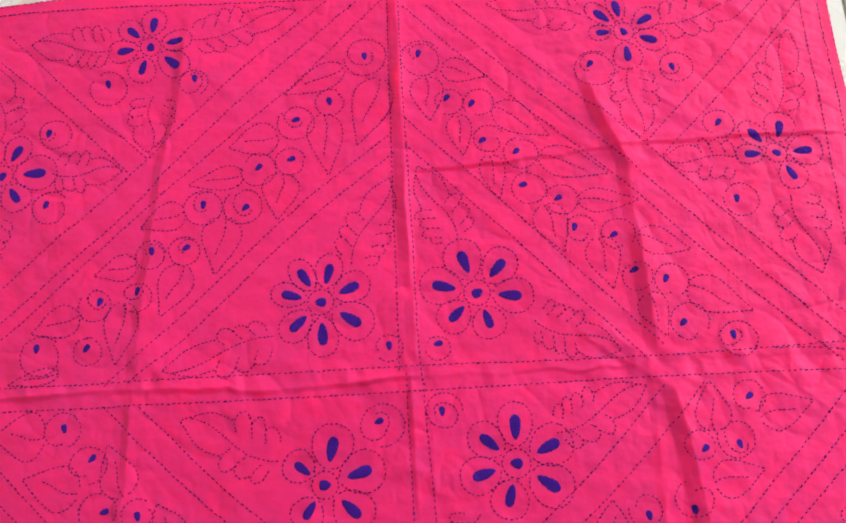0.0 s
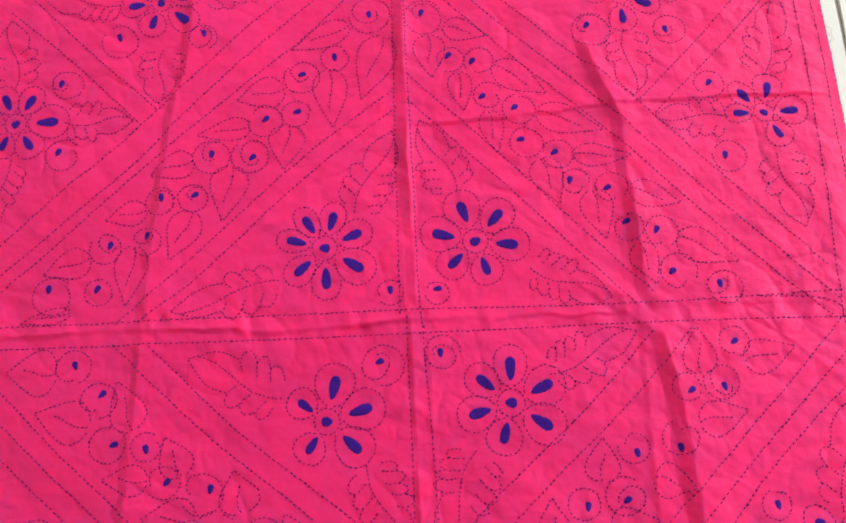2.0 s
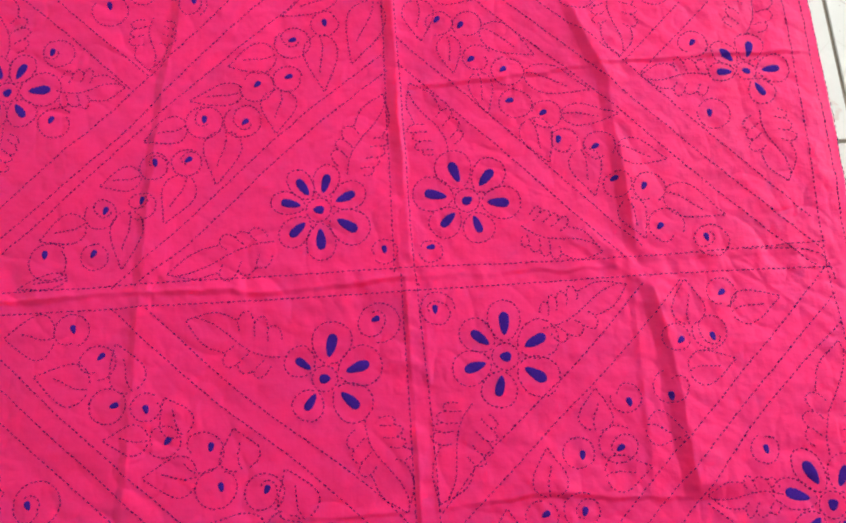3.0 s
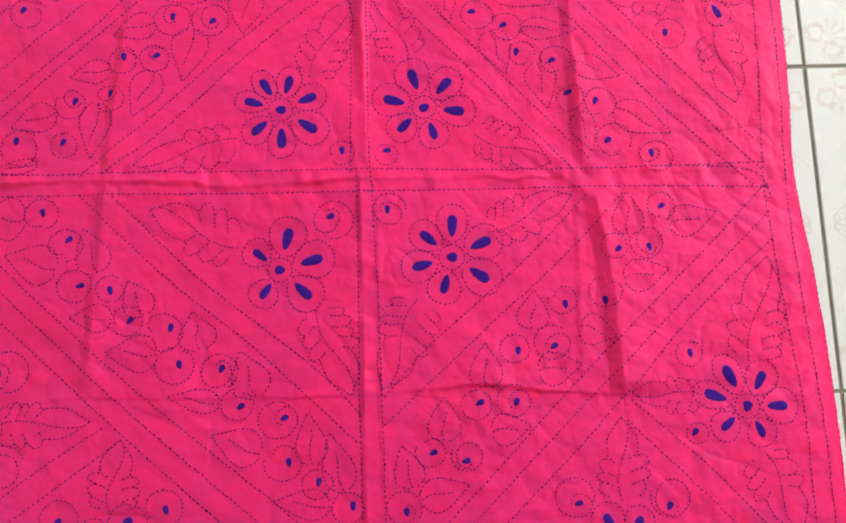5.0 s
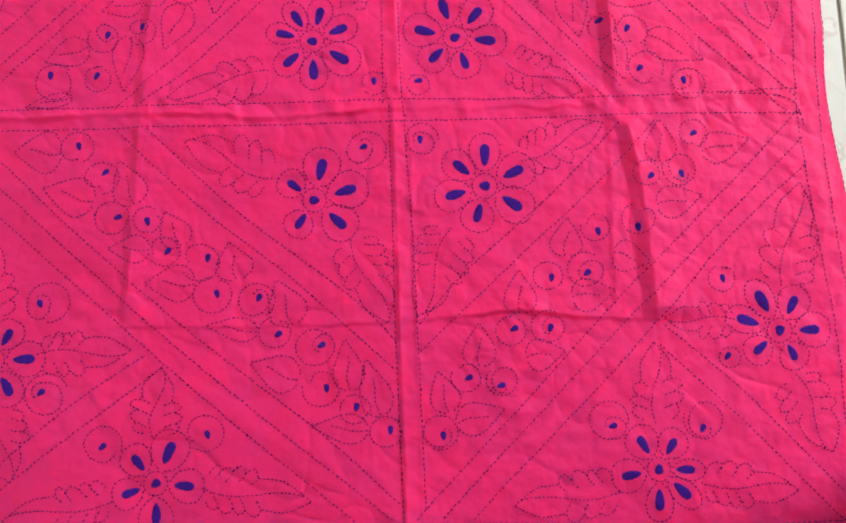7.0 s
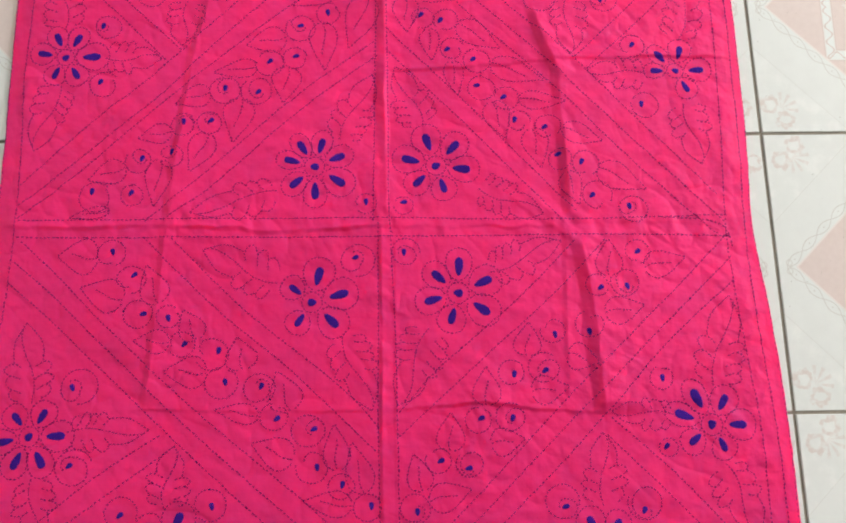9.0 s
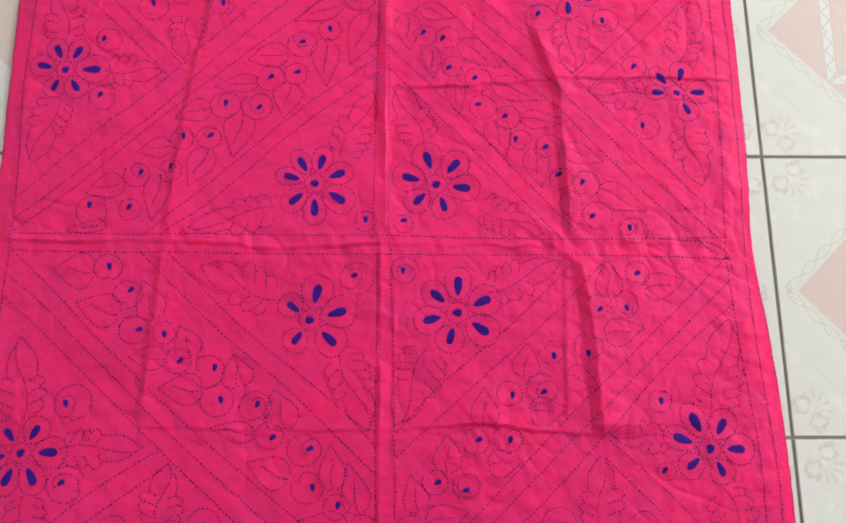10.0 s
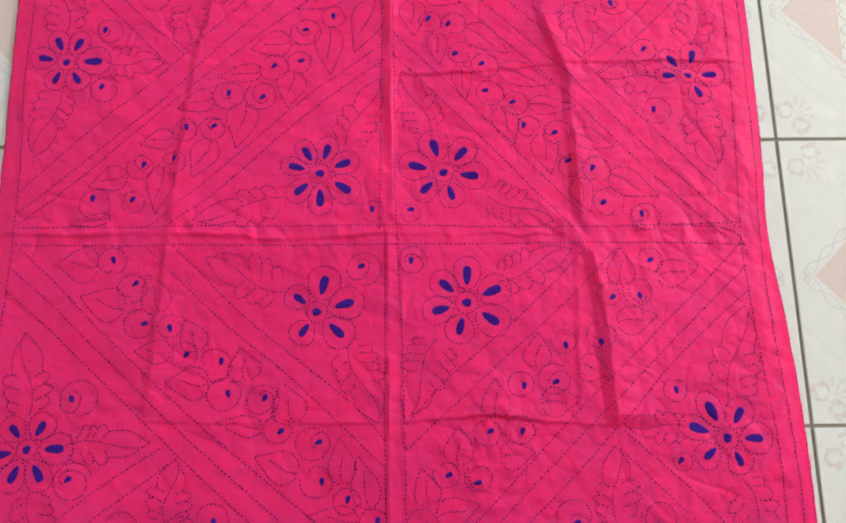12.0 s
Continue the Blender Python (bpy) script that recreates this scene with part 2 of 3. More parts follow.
def lie(x, y):
    """Height of the cloth in mm over the place x, y in mm."""
    wob = 1.8 * value_noise(x, y, 22, 3) + 0.7 * value_noise(x, y, 8, 4)
    h = crease(y, x + wob * 0.3, [(400, -7), (0, -8)], 0.9, 1.6, 9)
    h += crease(y, x + wob * 0.3, [(400, 0), (150, 0), (14, 3)], 3.8, 8, 5, 8)
    h += crease(y, x + wob * 0.3, [(2, -3), (-150, -1), (-400, 1)], 2.1, 3.6, 7, 8)
    h += crease(y, x + wob * 0.3, [(0, 11), (-400, 15)], 0.7, 1.8, 5)
    h += crease(y, x + wob, [(330, -192), (250, -199), (185, -212), (57, -225), (-9, -229), (-184, -239)], 2.9, 7, 30)
    h += crease(y, x + wob * 0.5, [(254, 164), (217, 175), (176, 191), (127, 193), (52, 197), (14, 198)], 5.4, 9, 34, 12)
    h += crease(y, x + wob * 0.4, [(-4, 204), (-36, 211), (-74, 217), (-119, 221), (-190, 224)], 6.0, 11.5, 36, 8)
    h += crease(y, x + wob * 0.4, [(-6, 192), (-177, 189)], 1.4, 5.0, 14, 12)
    h += crease(y, x + wob * 0.4, [(-8, 264), (9, 264)], 1.8, 15, 30, 3)
    h += crease((x - y) * 0.7071, (x + y) * 0.7071 + wob, [(-39, 426), (-6, 440), (27, 444), (51, 451)], 2.6, 10, 30, 16)
    h += crease(x, y + wob, [(-400, 3), (-222, 2), (-112, -3), (0, 1)], 2.5, 4.0, 8, 10)
    h += crease(x, y + wob, [(0, 1), (90, 2), (185, 0)], 1.4, 3.0, 8)
    h += crease(x, y + wob, [(225, 6), (330, 5)], 0.8, 3.0, 10)
    h += crease(x, y + wob, [(14, 177), (102, 183), (188, 191), (384, 193)], 2.4, 3.0, 14)
    h += crease(x, y + wob, [(19, -188), (106, -182), (150, -188), (226, -192)], 2.6, 3.4, 14)
    h += crease(x, y + wob, [(-240, -187), (-129, -190), (-12, -190)], 1.6, 2.4, 14)
    h += crease((x - y) * 0.7071, (x + y) * 0.7071 + 2 * wob, [(76, 119), (115, 124), (141, 129)], 2.3, 5, 9, 14)
    h += crease((x - y) * 0.7071, (x + y) * 0.7071 + 2 * wob, [(96, 138), (128, 140), (150, 139)], 1.8, 4, 9, 10)
    h += crease((x - y) * 0.7071, (x + y) * 0.7071 + wob, [(215, 200), (260, 203), (300, 203)], 1.3, 4, 14, 14)
    h += 2.3 * value_noise(x, y, 95, 11) + 0.8 * value_noise(x + y * 0.4, y, 34, 12)
    h += 0.62 * value_noise(x, y + x * 0.3, 14, 13) + 0.5 * value_noise(x * 0.45, y, 9, 14) + 0.26 * value_noise(x, y, 4.5, 15)
    # sharp crumple lines
    for size, amount, seed in ((60, 1.35, 41), (38, 1.0, 42), (24, 0.7, 43), (14, 0.5, 44)):
        warp = 9 * value_noise(x, y, 30, seed + 20)
        ridge = np.abs(value_noise(x + warp, y + 0.5 * x - warp, size, seed))
        h -= amount * np.exp(-ridge * 7) * smooth(-0.2, 0.5, value_noise(x, y, 110, seed + 10))
    # tighter crumple where folds meet
    for px, py, reach in ((-226, 0, 34), (0, 0, 26), (168, 8, 40), (212, -6, 30), (366, 0, 30), (110, -186, 50), (195, 195, 34), (-232, -188, 30)):
        near = np.exp(-((x - px) ** 2 + (y - py) ** 2) / reach**2)
        h += near * (0.95 * value_noise(x * 1.2 + y * 0.5, y, 10, 51) + 0.9 * np.abs(value_noise(x - y * 0.6, y + x * 0.4, 17, 52)))
    # puckers beside the double seams and along the border
    h += 1.0 * value_noise(x + y * 0.3, y * 0.3, 9, 16) * np.exp(-((y / 14.0) ** 2))
    h += 0.7 * value_noise(x * 0.3, y + x * 0.3, 8, 17) * np.exp(-((x / 12.0) ** 2))
    h += 0.8 * value_noise(x * 0.2, y, 10, 18) * smooth(355, 385, x)
    return np.maximum(h + 3.2, 0.4)


STEP = 1.0
GX, GY = np.arange(-450, 450 + STEP, STEP), np.arange(-440, 420 + STEP, STEP)
LIE = lie(*np.meshgrid(GX, GY, indexing="ij"))


def height(x, y):
    """Cloth height in mm by interpolation in the table."""
    fx, fy = (np.asarray(x) - GX[0]) / STEP, (np.asarray(y) - GY[0]) / STEP
    ix, iy = np.clip(fx.astype(int), 0, len(GX) - 2), np.clip(fy.astype(int), 0, len(GY) - 2)
    fx, fy = fx - ix, fy - iy
    return (LIE[ix, iy] * (1 - fx) + LIE[ix + 1, iy] * fx) * (1 - fy) + (LIE[ix, iy + 1] * (1 - fx) + LIE[ix + 1, iy + 1] * fx) * fy


def edge(at, line):
    s, c = np.array(sorted(line)).T
    fine = np.linspace(s[0], s[-1], 200)
    c = np.convolve(np.pad(np.interp(fine, s, c), 8, mode="edge"), np.ones(17) / 17, "valid")
    return np.interp(at, fine, c)


LEFT = [(384.1, -411.4), (196.1, -410.4), (49.0, -408.8), (-8.1, -409.7), (-199.3, -413.0), (-406.3, -416.7)]
RIGHT = [(384.7, 388.5), (310.2, 390.8), (212.7, 392.9), (140.9, 394.2), (71.3, 393.5), (23.1, 392.0), (-10.0, 391.7), (-37.0, 397.4), (-72.0, 400.0), (-111.9, 404.6), (-189.5, 410.7), (-268.7, 412.9), (-337.8, 413.6), (-396.8, 411.5)]
LOWER = [(-422.6, -398.4), (-196.6, -389.7), (0.1, -380.4), (157.6, -381.0), (413.6, -384.0)]
UPPER = [(-431.3, 357.5), (-366.0, 359.8), (-326.0, 363.0), (-285.0, 365.5), (-200.0, 364.5), (-0.1, 361.0), (401.3, 356.1)]

tablecloth = tagged(new("embroidered_cloth"), "creased bright pink cotton cloth with violet embroidery, spread on floor", "cloth")

NU, NV = 680, 640
u, v = np.meshgrid(np.linspace(0, 1, NU), np.linspace(0, 1, NV), indexing="ij")
y = -390 + 750 * v
for _ in range(3):
    x = edge(y, LEFT) * (1 - u) + edge(y, RIGHT) * u
    y = edge(x, LOWER) * (1 - v) + edge(x, UPPER) * v
x = x + 0.5 * value_noise(x, y, 11, 21) * (smooth(0.98, 1, u) + smooth(0.02, 0, u))
rim = np.minimum.reduce([u, 1 - u, v, 1 - v])
z = height(x, y) * (0.35 + 0.65 * smooth(0, 0.03, rim)) + 0.5
grid = np.stack([x, y, z], -1).reshape(-1, 3) / 1000
n = np.arange(NU * NV).reshape(NU, NV)
quads = np.stack([n[:-1, :-1], n[1:, :-1], n[1:, 1:], n[:-1, 1:]], -1).reshape(-1, 4).tolist()
panel = link_mesh("fabric_panel", grid, quads, CLOTH, tablecloth)
thick = panel.modifiers.new("thickness", "SOLIDIFY")
thick.thickness, thick.offset = 0.0009, -1.0


# ---- stitches ----
RNG = np.random.RandomState(5)


def curve(points, step=0.6):
    """Even points along a rounded line through the given ones, mm."""
    p = np.asarray(points, float)
    if len(p) > 2 and len(p) < 14:
        q = np.vstack([2 * p[0] - p[1], p, 2 * p[-1] - p[-2]])
        t = np.linspace(0, 1, 12, endpoint=False)[:, None]
        p = np.vstack([0.5 * (2 * b + (c - a) * t + (2 * a - 5 * b + 4 * c - d) * t**2 + (3 * b - a - 3 * c + d) * t**3) for a, b, c, d in zip(q, q[1:], q[2:], q[3:])] + [p[-1:]])
    s = np.r_[0, np.cumsum(np.linalg.norm(np.diff(p, axis=0), axis=1))]
    even = np.linspace(0, s[-1], max(4, int(s[-1] / step)))
    return np.stack([np.interp(even, s, p[:, 0]), np.interp(even, s, p[:, 1])], -1), even


PROFILE = np.array([0.0, 0.16, 0.5, 0.84, 1.0])
RISE = np.array([-0.35, 0.38, 0.55, 0.38, -0.35])
WIDE = np.array([0.45, 0.95, 1.0, 0.95, 0.45])


def running_stitch(lines, pitch=4.3, width=0.46):
    """Vertices and faces of separate raised thread stitches along each line, mm."""
    verts, faces, count = [], [], 0
    for points in lines:
        p, s = curve(points)
        if s[-1] < 2:
            continue
        amount = max(1, int(round(s[-1] / pitch)))
        own = s[-1] / amount
        starts = (np.arange(amount) + RNG.uniform(0.0, 0.22, amount)) * own
        lengths = own * RNG.uniform(0.50, 0.74, amount)
        at = np.minimum(starts[:, None] + lengths[:, None] * PROFILE, s[-1])
        cx, cy = np.interp(at, s, p[:, 0]), np.interp(at, s, p[:, 1])
        dx, dy = np.gradient(cx, axis=1), np.gradient(cy, axis=1)
        size = np.hypot(dx, dy) + 1e-9
        side = RNG.normal(0, 0.16, (amount, 1))
        nx, ny = -dy / size, dx / size
        thick = width * RNG.uniform(0.72, 1.18, (amount, 1)) * (1 + 0.5 * (RNG.uniform(0, 1, (amount, 1)) > 0.965))
        for k, rise in ((-1, -0.25), (0, 0.3), (1, -0.25)):
            off = side + k * thick * WIDE
            vx, vy = cx + nx * off, cy + ny * off
            vz = height(vx, vy) + 0.5 + RISE + rise
            verts.append(np.stack([vx, vy, vz], -1).reshape(-1, 3))
        base, per = count, amount * 5
        for a in range(amount):
            for j in range(4):
                i = base + a * 5 + j
                faces.append((i, i + 1, i + 1 + per, i + per))
                faces.append((i + per, i + 1 + per, i + 1 + 2 * per, i + 2 * per))
        count += 3 * per
    return np.vstack(verts) / 1000, faces


def stitched(name, lines, label="", parent=None, pitch=4.3, width=0.46):
    verts, faces = running_stitch(lines, pitch, width)
    # faces wind so that the raised side looks up
    return tagged(link_mesh(name, verts, [f[::-1] for f in faces], THREAD, parent or tablecloth, label), kind="stuff")


def satin_drop(name, cx, cy, angle, inner, outer, half, parent):
    """A padded drop of satin stitch, pointed towards the flower's middle."""
    a = radians(angle)
    rows, cols = 20, 9
    t, w = np.meshgrid(np.linspace(0, 1, rows), np.linspace(-1, 1, cols), indexing="ij")
    girth = half * np.sqrt(np.maximum(0, 1 - ((t - 0.68) / np.where(t > 0.68, 0.32, 0.70)) ** 2)) ** np.where(t > 0.68, 1.0, 1.35)
    ragged = 1 + RNG.uniform(-0.13, 0.10, (rows, 1)) * (np.abs(w) > 0.9)
    along, across = inner + (outer - inner) * t, w * girth * ragged
    x = cx + along * math.cos(a) - across * math.sin(a)
    y = cy + along * math.sin(a) + across * math.cos(a)
    dome = 0.55 * np.sqrt(np.maximum(0, 1 - w**2)) * np.minimum(1, girth / (half * 0.5)) - 0.15
    z = height(x, y) + 0.5 + dome
    k = np.arange(rows * cols).reshape(rows, cols)
    faces = np.stack([k[:-1, :-1], k[1:, :-1], k[1:, 1:], k[:-1, 1:]], -1).reshape(-1, 4).tolist()
    uvs = np.stack([along * 0.1, across * 0.05], -1).reshape(-1, 2)
    return link_mesh(name, np.stack([x, y, z], -1).reshape(-1, 3) / 1000, faces, SATIN, parent, uvs=uvs)


def satin_dot(name, cx, cy, angle, long, wide, parent):
    return satin_drop(name, cx - 0.5 * long * math.cos(radians(angle)), cy - 0.5 * long * math.sin(radians(angle)), angle, 0.0, long, wide, parent)


def flower(cx, cy, *petals):
    """Satin drops (angle, reach) round an eye, each ringed by a stitched loop."""
    mean = sum(r for _, r in petals) / len(petals)
    lines = []
    ring = np.radians(np.arange(0, 361, 20))
    lines.append(np.stack([cx + 0.31 * mean * np.cos(ring), cy + 0.31 * mean * np.sin(ring)], -1))
    for angle, reach in petals:
        gap = min(60.0, min((abs((angle - other + 180) % 360 - 180) for other, _ in petals if other != angle), default=60))
        t = np.linspace(0.12, 2 * math.pi - 0.12, 40)
        along = 0.36 * mean + (reach * 1.27 - 0.36 * mean) * (1 - np.cos(t)) / 2
        across = 0.80 * reach * math.tan(radians(gap) / 2) * np.sin(t) * (0.72 + 0.28 * along / reach)
        a = radians(angle)
        lines.append(np.stack([cx + along * math.cos(a) - across * math.sin(a), cy + along * math.sin(a) + across * math.cos(a)], -1))
    bloom = stitched("flower", lines, "stitched flower outline with solid violet petals", pitch=3.9)
    for angle, reach in petals:
        satin_drop("petal", cx, cy, angle, 0.48 * reach, 1.01 * reach, 0.130 * reach, bloom)
    satin_dot("flower_eye", cx, cy, RNG.uniform(0, 360), 0.27 * mean, 0.125 * mean, bloom)


def bud(cx, cy, r, dx, dy, turns):
    """A round bud: a stitched ring or spiral that ends at a satin dot."""
    start = RNG.uniform(0, 360)
    t = np.linspace(0, 1, 60)
    shrink = 1 - 0.52 * smooth(0.8, 1.25, t * turns) - 0.25 * smooth(1.3, 1.9, t * turns)
    a = np.radians(start) + t * turns * 2 * math.pi * (0.96 if turns == 1 else 1)
    pull = smooth(0.7, 1.2, t * turns)
    line = np.stack([cx + dx * pull + r * shrink * np.cos(a), cy + dy * pull + r * 0.95 * shrink * np.sin(a)], -1)
    ring = stitched("bud", [line], pitch=3.6)
    satin_dot("bud_dot", cx + dx, cy + dy, RNG.uniform(10, 110), 7.8, 2.7, ring)


def placed(x0, y0, x1, y1, s, w):
    """Points given along and across the line from x0, y0 to x1, y1."""
    length = math.hypot(x1 - x0, y1 - y0)
    ax, ay = (x1 - x0) / length, (y1 - y0) / length
    s, w = np.asarray(s) * length, np.asarray(w)
    return np.stack([x0 + ax * s - ay * w, y0 + ay * s + ax * w], -1)


def leaf(x0, y0, x1, y1, half):
    """A plain pointed leaf with a short vein."""
    half *= 1.22
    t = np.linspace(0.02, 1, 24)
    arc = half * np.sin(math.pi * t**0.66) * (1 - 0.25 * t)
    lines = [placed(x0, y0, x1, y1, t, arc), placed(x0, y0, x1, y1, t, -arc)]
    v = np.linspace(0.02, 0.68, 12)
    lines.append(placed(x0, y0, x1, y1, v, 0.12 * half * np.sin(v * 7)))
    stitched("leaf", lines, pitch=3.8)


def fern(x0, y0, x1, y1, half):
    """A leaf with a waved rib, a smooth point and round lobes at its foot, each ending in an inward tail."""
    half *= 1.2
    sway = RNG.choice([-1, 1])
    t = np.linspace(0, 0.93, 24)
    lines = [placed(x0, y0, x1, y1, t, sway * 0.24 * half * np.sin(t * 5.4 + 0.3))]
    for side in (-1, 1):
        lobes = RNG.choice([3, 4]) if math.hypot(x1 - x0, y1 - y0) > 74 else 3
        joint = np.linspace(RNG.uniform(0.48, 0.56), 0.05, lobes + 1)
        joint[1:-1] += RNG.uniform(-0.02, 0.02, lobes - 1)
        wide = half * np.linspace(0.66, 0.84, lobes + 1) * RNG.uniform(0.92, 1.08, lobes + 1)
        wide[-1] = half * RNG.uniform(0.35, 0.6)
        tip = np.linspace(0, 1, 16)
        bulge = wide[0] * (np.sin(tip * math.pi * 0.5) ** 0.9 + 0.22 * np.sin(tip * math.pi) ** 2)
        lines.append(placed(x0, y0, x1, y1, 1 - (1 - joint[0]) * tip, side * bulge))
        for k in range(lobes):
            a, b, wa, wb = joint[k], joint[k + 1], wide[k], wide[k + 1]
            out = half * RNG.uniform(0.98, 1.14) if k < lobes - 1 else half * RNG.uniform(0.9, 1.05)
            lobe_s = [a, a - 0.05 * (a - b), a + (b - a) * 0.42, a + (b - a) * 0.82, b]
            lobe_w = [wa, wa + 0.6 * (out - wa), out, 0.5 * (out + max(wb, 0.6 * half)), wb]
            lines.append(placed(x0, y0, x1, y1, lobe_s, side * np.array(lobe_w)))
            deep = RNG.uniform(0.35, 0.5)
            lines.append(placed(x0, y0, x1, y1, [a, a - 0.022, a - 0.055], side * wa * np.array([0.92, 0.5 + deep / 2, deep])))
    stitched("feathered_leaf", lines, pitch=3.5)


def seam(*points):
    p, s = curve(points, 4.0)
    sway = 0.5 * value_noise(s, 0 * s + points[0][0], 40, 31)
    d = np.gradient(p, axis=0)
    d /= np.linalg.norm(d, axis=1, keepdims=True)
    stitched("seam_line", [p + np.stack([-d[:, 1], d[:, 0]], -1) * sway[:, None]], pitch=4.5)



# centre cross seams
seam((-385.5, 8.4), (-221.3, 9.1), (-7.0, 9.6), (196.8, 7.7), (365.7, 12.0))
seam((-385.4, -9.9), (-220.2, -10.4), (-6.9, -10.6), (196.0, -9.0), (367.8, -10.7))
seam((-8.5, 346.1), (-10.6, 213.1), (-11.7, 5.5))
seam((-6.4, 5.0), (-5.4, -190.7), (-1.8, -362.5))
seam((1.4, 345.4), (1.5, 238.0), (3.2, 172.2), (5.2, 17.8), (9.2, -8.6))
seam((6.4, 0.5), (12.8, -149.3), (17.1, -350.6))
seam((292.0, 9.5), (342.0, 6.0), (363.0, -4.0), (368.5, -24.0))

# diamond bands
seam((-11.6, 212.6), (-92.4, 151.2), (-181.4, 69.7), (-253.3, 5.6))
seam((-8.0, 196.3), (-92.7, 130.4), (-181.0, 47.9), (-233.4, 7.6))
seam((-12.0, 346.3), (-91.3, 269.7), (-159.7, 211.6), (-236.8, 143.8), (-325.9, 60.2), (-386.9, 10.8))
seam((-37.0, 345.0), (-147.6, 249.5), (-245.4, 148.6), (-327.0, 75.3), (-387.1, 24.5))
seam((-64.3, 346.7), (-143.4, 281.9), (-246.7, 179.1), (-329.2, 105.1), (-387.5, 46.1))
seam((-355.2, 328.7), (-286.9, 260.9), (-224.3, 201.7))
seam((-363.3, 304.2), (-296.3, 245.8), (-240.4, 189.2))
seam((2.0, 227.2), (71.5, 157.0), (135.7, 88.8), (204.3, 16.1))
seam((0.9, 203.3), (66.7, 135.4), (133.5, 65.8), (186.7, 9.1))
seam((4.5, 336.9), (82.0, 256.7), (175.7, 168.2), (249.5, 90.5), (341.6, 1.3), (356.0, -9.0))
seam((25.8, 336.7), (87.3, 275.9), (167.0, 201.2), (258.2, 107.4), (352.6, 13.4), (362.5, 4.0))
seam((49.3, 339.1), (116.4, 275.3), (210.4, 188.6), (275.1, 119.8), (357.4, 32.8))
seam((209.2, 190.7), (279.7, 260.1), (337.2, 322.9))
seam((222.3, 178.4), (306.4, 258.5), (364.1, 321.8))
seam((-222.5, -11.9), (-141.7, -88.9), (-43.0, -167.1), (-4.0, -207.2))
seam((-253.3, -9.4), (-168.2, -90.1), (-95.8, -148.5), (-6.4, -230.3))
seam((-380.4, -14.0), (-334.4, -55.3), (-275.1, -112.5), (-182.4, -195.0), (-73.8, -281.6), (-4.1, -345.1))
seam((-386.3, -35.0), (-333.5, -79.6), (-243.2, -163.5), (-162.5, -234.7), (-10.3, -358.3))
seam((-390.2, -57.4), (-332.6, -105.9), (-242.6, -187.7), (-142.9, -275.5), (-42.2, -359.5))
seam((-223.8, -212.6), (-282.0, -251.3), (-345.8, -302.7))
seam((-207.4, -222.6), (-251.8, -255.0), (-345.0, -323.4))
seam((200.5, -15.6), (139.4, -77.1), (60.5, -144.4), (14.8, -192.6))
seam((233.0, -14.3), (180.8, -68.6), (87.1, -151.7), (15.0, -216.3))
seam((363.5, -7.0), (355.1, -16.9), (294.2, -77.2), (202.1, -163.7), (123.8, -242.7), (8.4, -358.8))
seam((366.1, -33.0), (281.6, -113.6), (190.1, -201.1), (83.9, -305.3), (31.2, -358.4))
seam((366.2, -58.2), (291.7, -123.9), (193.8, -227.1), (96.9, -320.1), (56.6, -360.0))
seam((225.3, -214.8), (299.3, -287.9), (374.4, -369.0))
seam((230.2, -197.7), (295.8, -257.1), (384.4, -352.2))

# border seams
seam((364.3, 322.9), (366.9, 218.5), (365.7, 131.9), (362.8, 1.7), (365.8, -64.2), (380.4, -198.0), (384.2, -276.0), (384.4, -367.3))
seam((380.5, 316.9), (383.2, 222.1), (383.5, 68.6), (384.8, -64.4), (398.3, -224.5), (402.7, -352.7))
seam((-390.0, 295.9), (-393.2, 176.6), (-388.0, 45.5), (-389.9, -60.3), (-396.9, -127.7), (-407.0, -187.4), (-418.5, -276.1))
seam((-343.5, -364.5), (-170.1, -365.0), (0.8, -361.5), (163.7, -365.7), (287.0, -371.3), (405.8, -367.8))
seam((-366.8, 349.3), (-265.8, 351.4), (-166.7, 349.2), (-7.0, 348.2), (182.1, 346.5), (359.5, 338.7))

# large flowers
flower(-74.5, 66.2, (122, 33.7), (75, 33.5), (24, 34.8), (-32, 38.6), (-88, 35.7), (-138, 34.2), (165, 33.6))
flower(55.6, 67.3, (109, 38.2), (48, 36.2), (-7, 36.9), (-72, 31.5), (-137, 33.0), (166, 38.1))
flower(-74.5, -79.8, (77, 37.8), (16, 38.8), (-43, 37.1), (-124, 29.8), (143, 29.6))
flower(77.4, -70.8, (88, 37.8), (24, 38.3), (-34, 39.1), (-105, 33.6), (-165, 36.4), (140, 35.5))
flower(-224.4, 309.3, (84, 29.5), (12, 30.1), (-39, 34.2), (-107, 28.2), (-171, 29.8), (137, 28.5))
flower(-350.2, 192.6, (114, 30.9), (62, 31.1), (3, 37.3), (-57, 29.3), (-118, 27.1), (170, 31.1))
flower(202.9, 297.9, (100, 31.9), (29, 30.1), (-20, 30.8), (-88, 29.5), (-180, 24.9), (137, 33.5))
flower(321.1, 175.7, (76, 30.1), (3, 31.7), (-62, 28.2), (-179, 28.1), (136, 31.3))
flower(331.9, -206.5, (117, 39.4), (60, 34.2), (0, 35.1), (-64, 29.2), (-141, 30.7), (161, 38.6))
flower(218.0, -322.0, (120, 32.6), (58, 29.9), (-3, 31.6), (-44, 36.1), (-92, 34.6), (-170, 32.8))
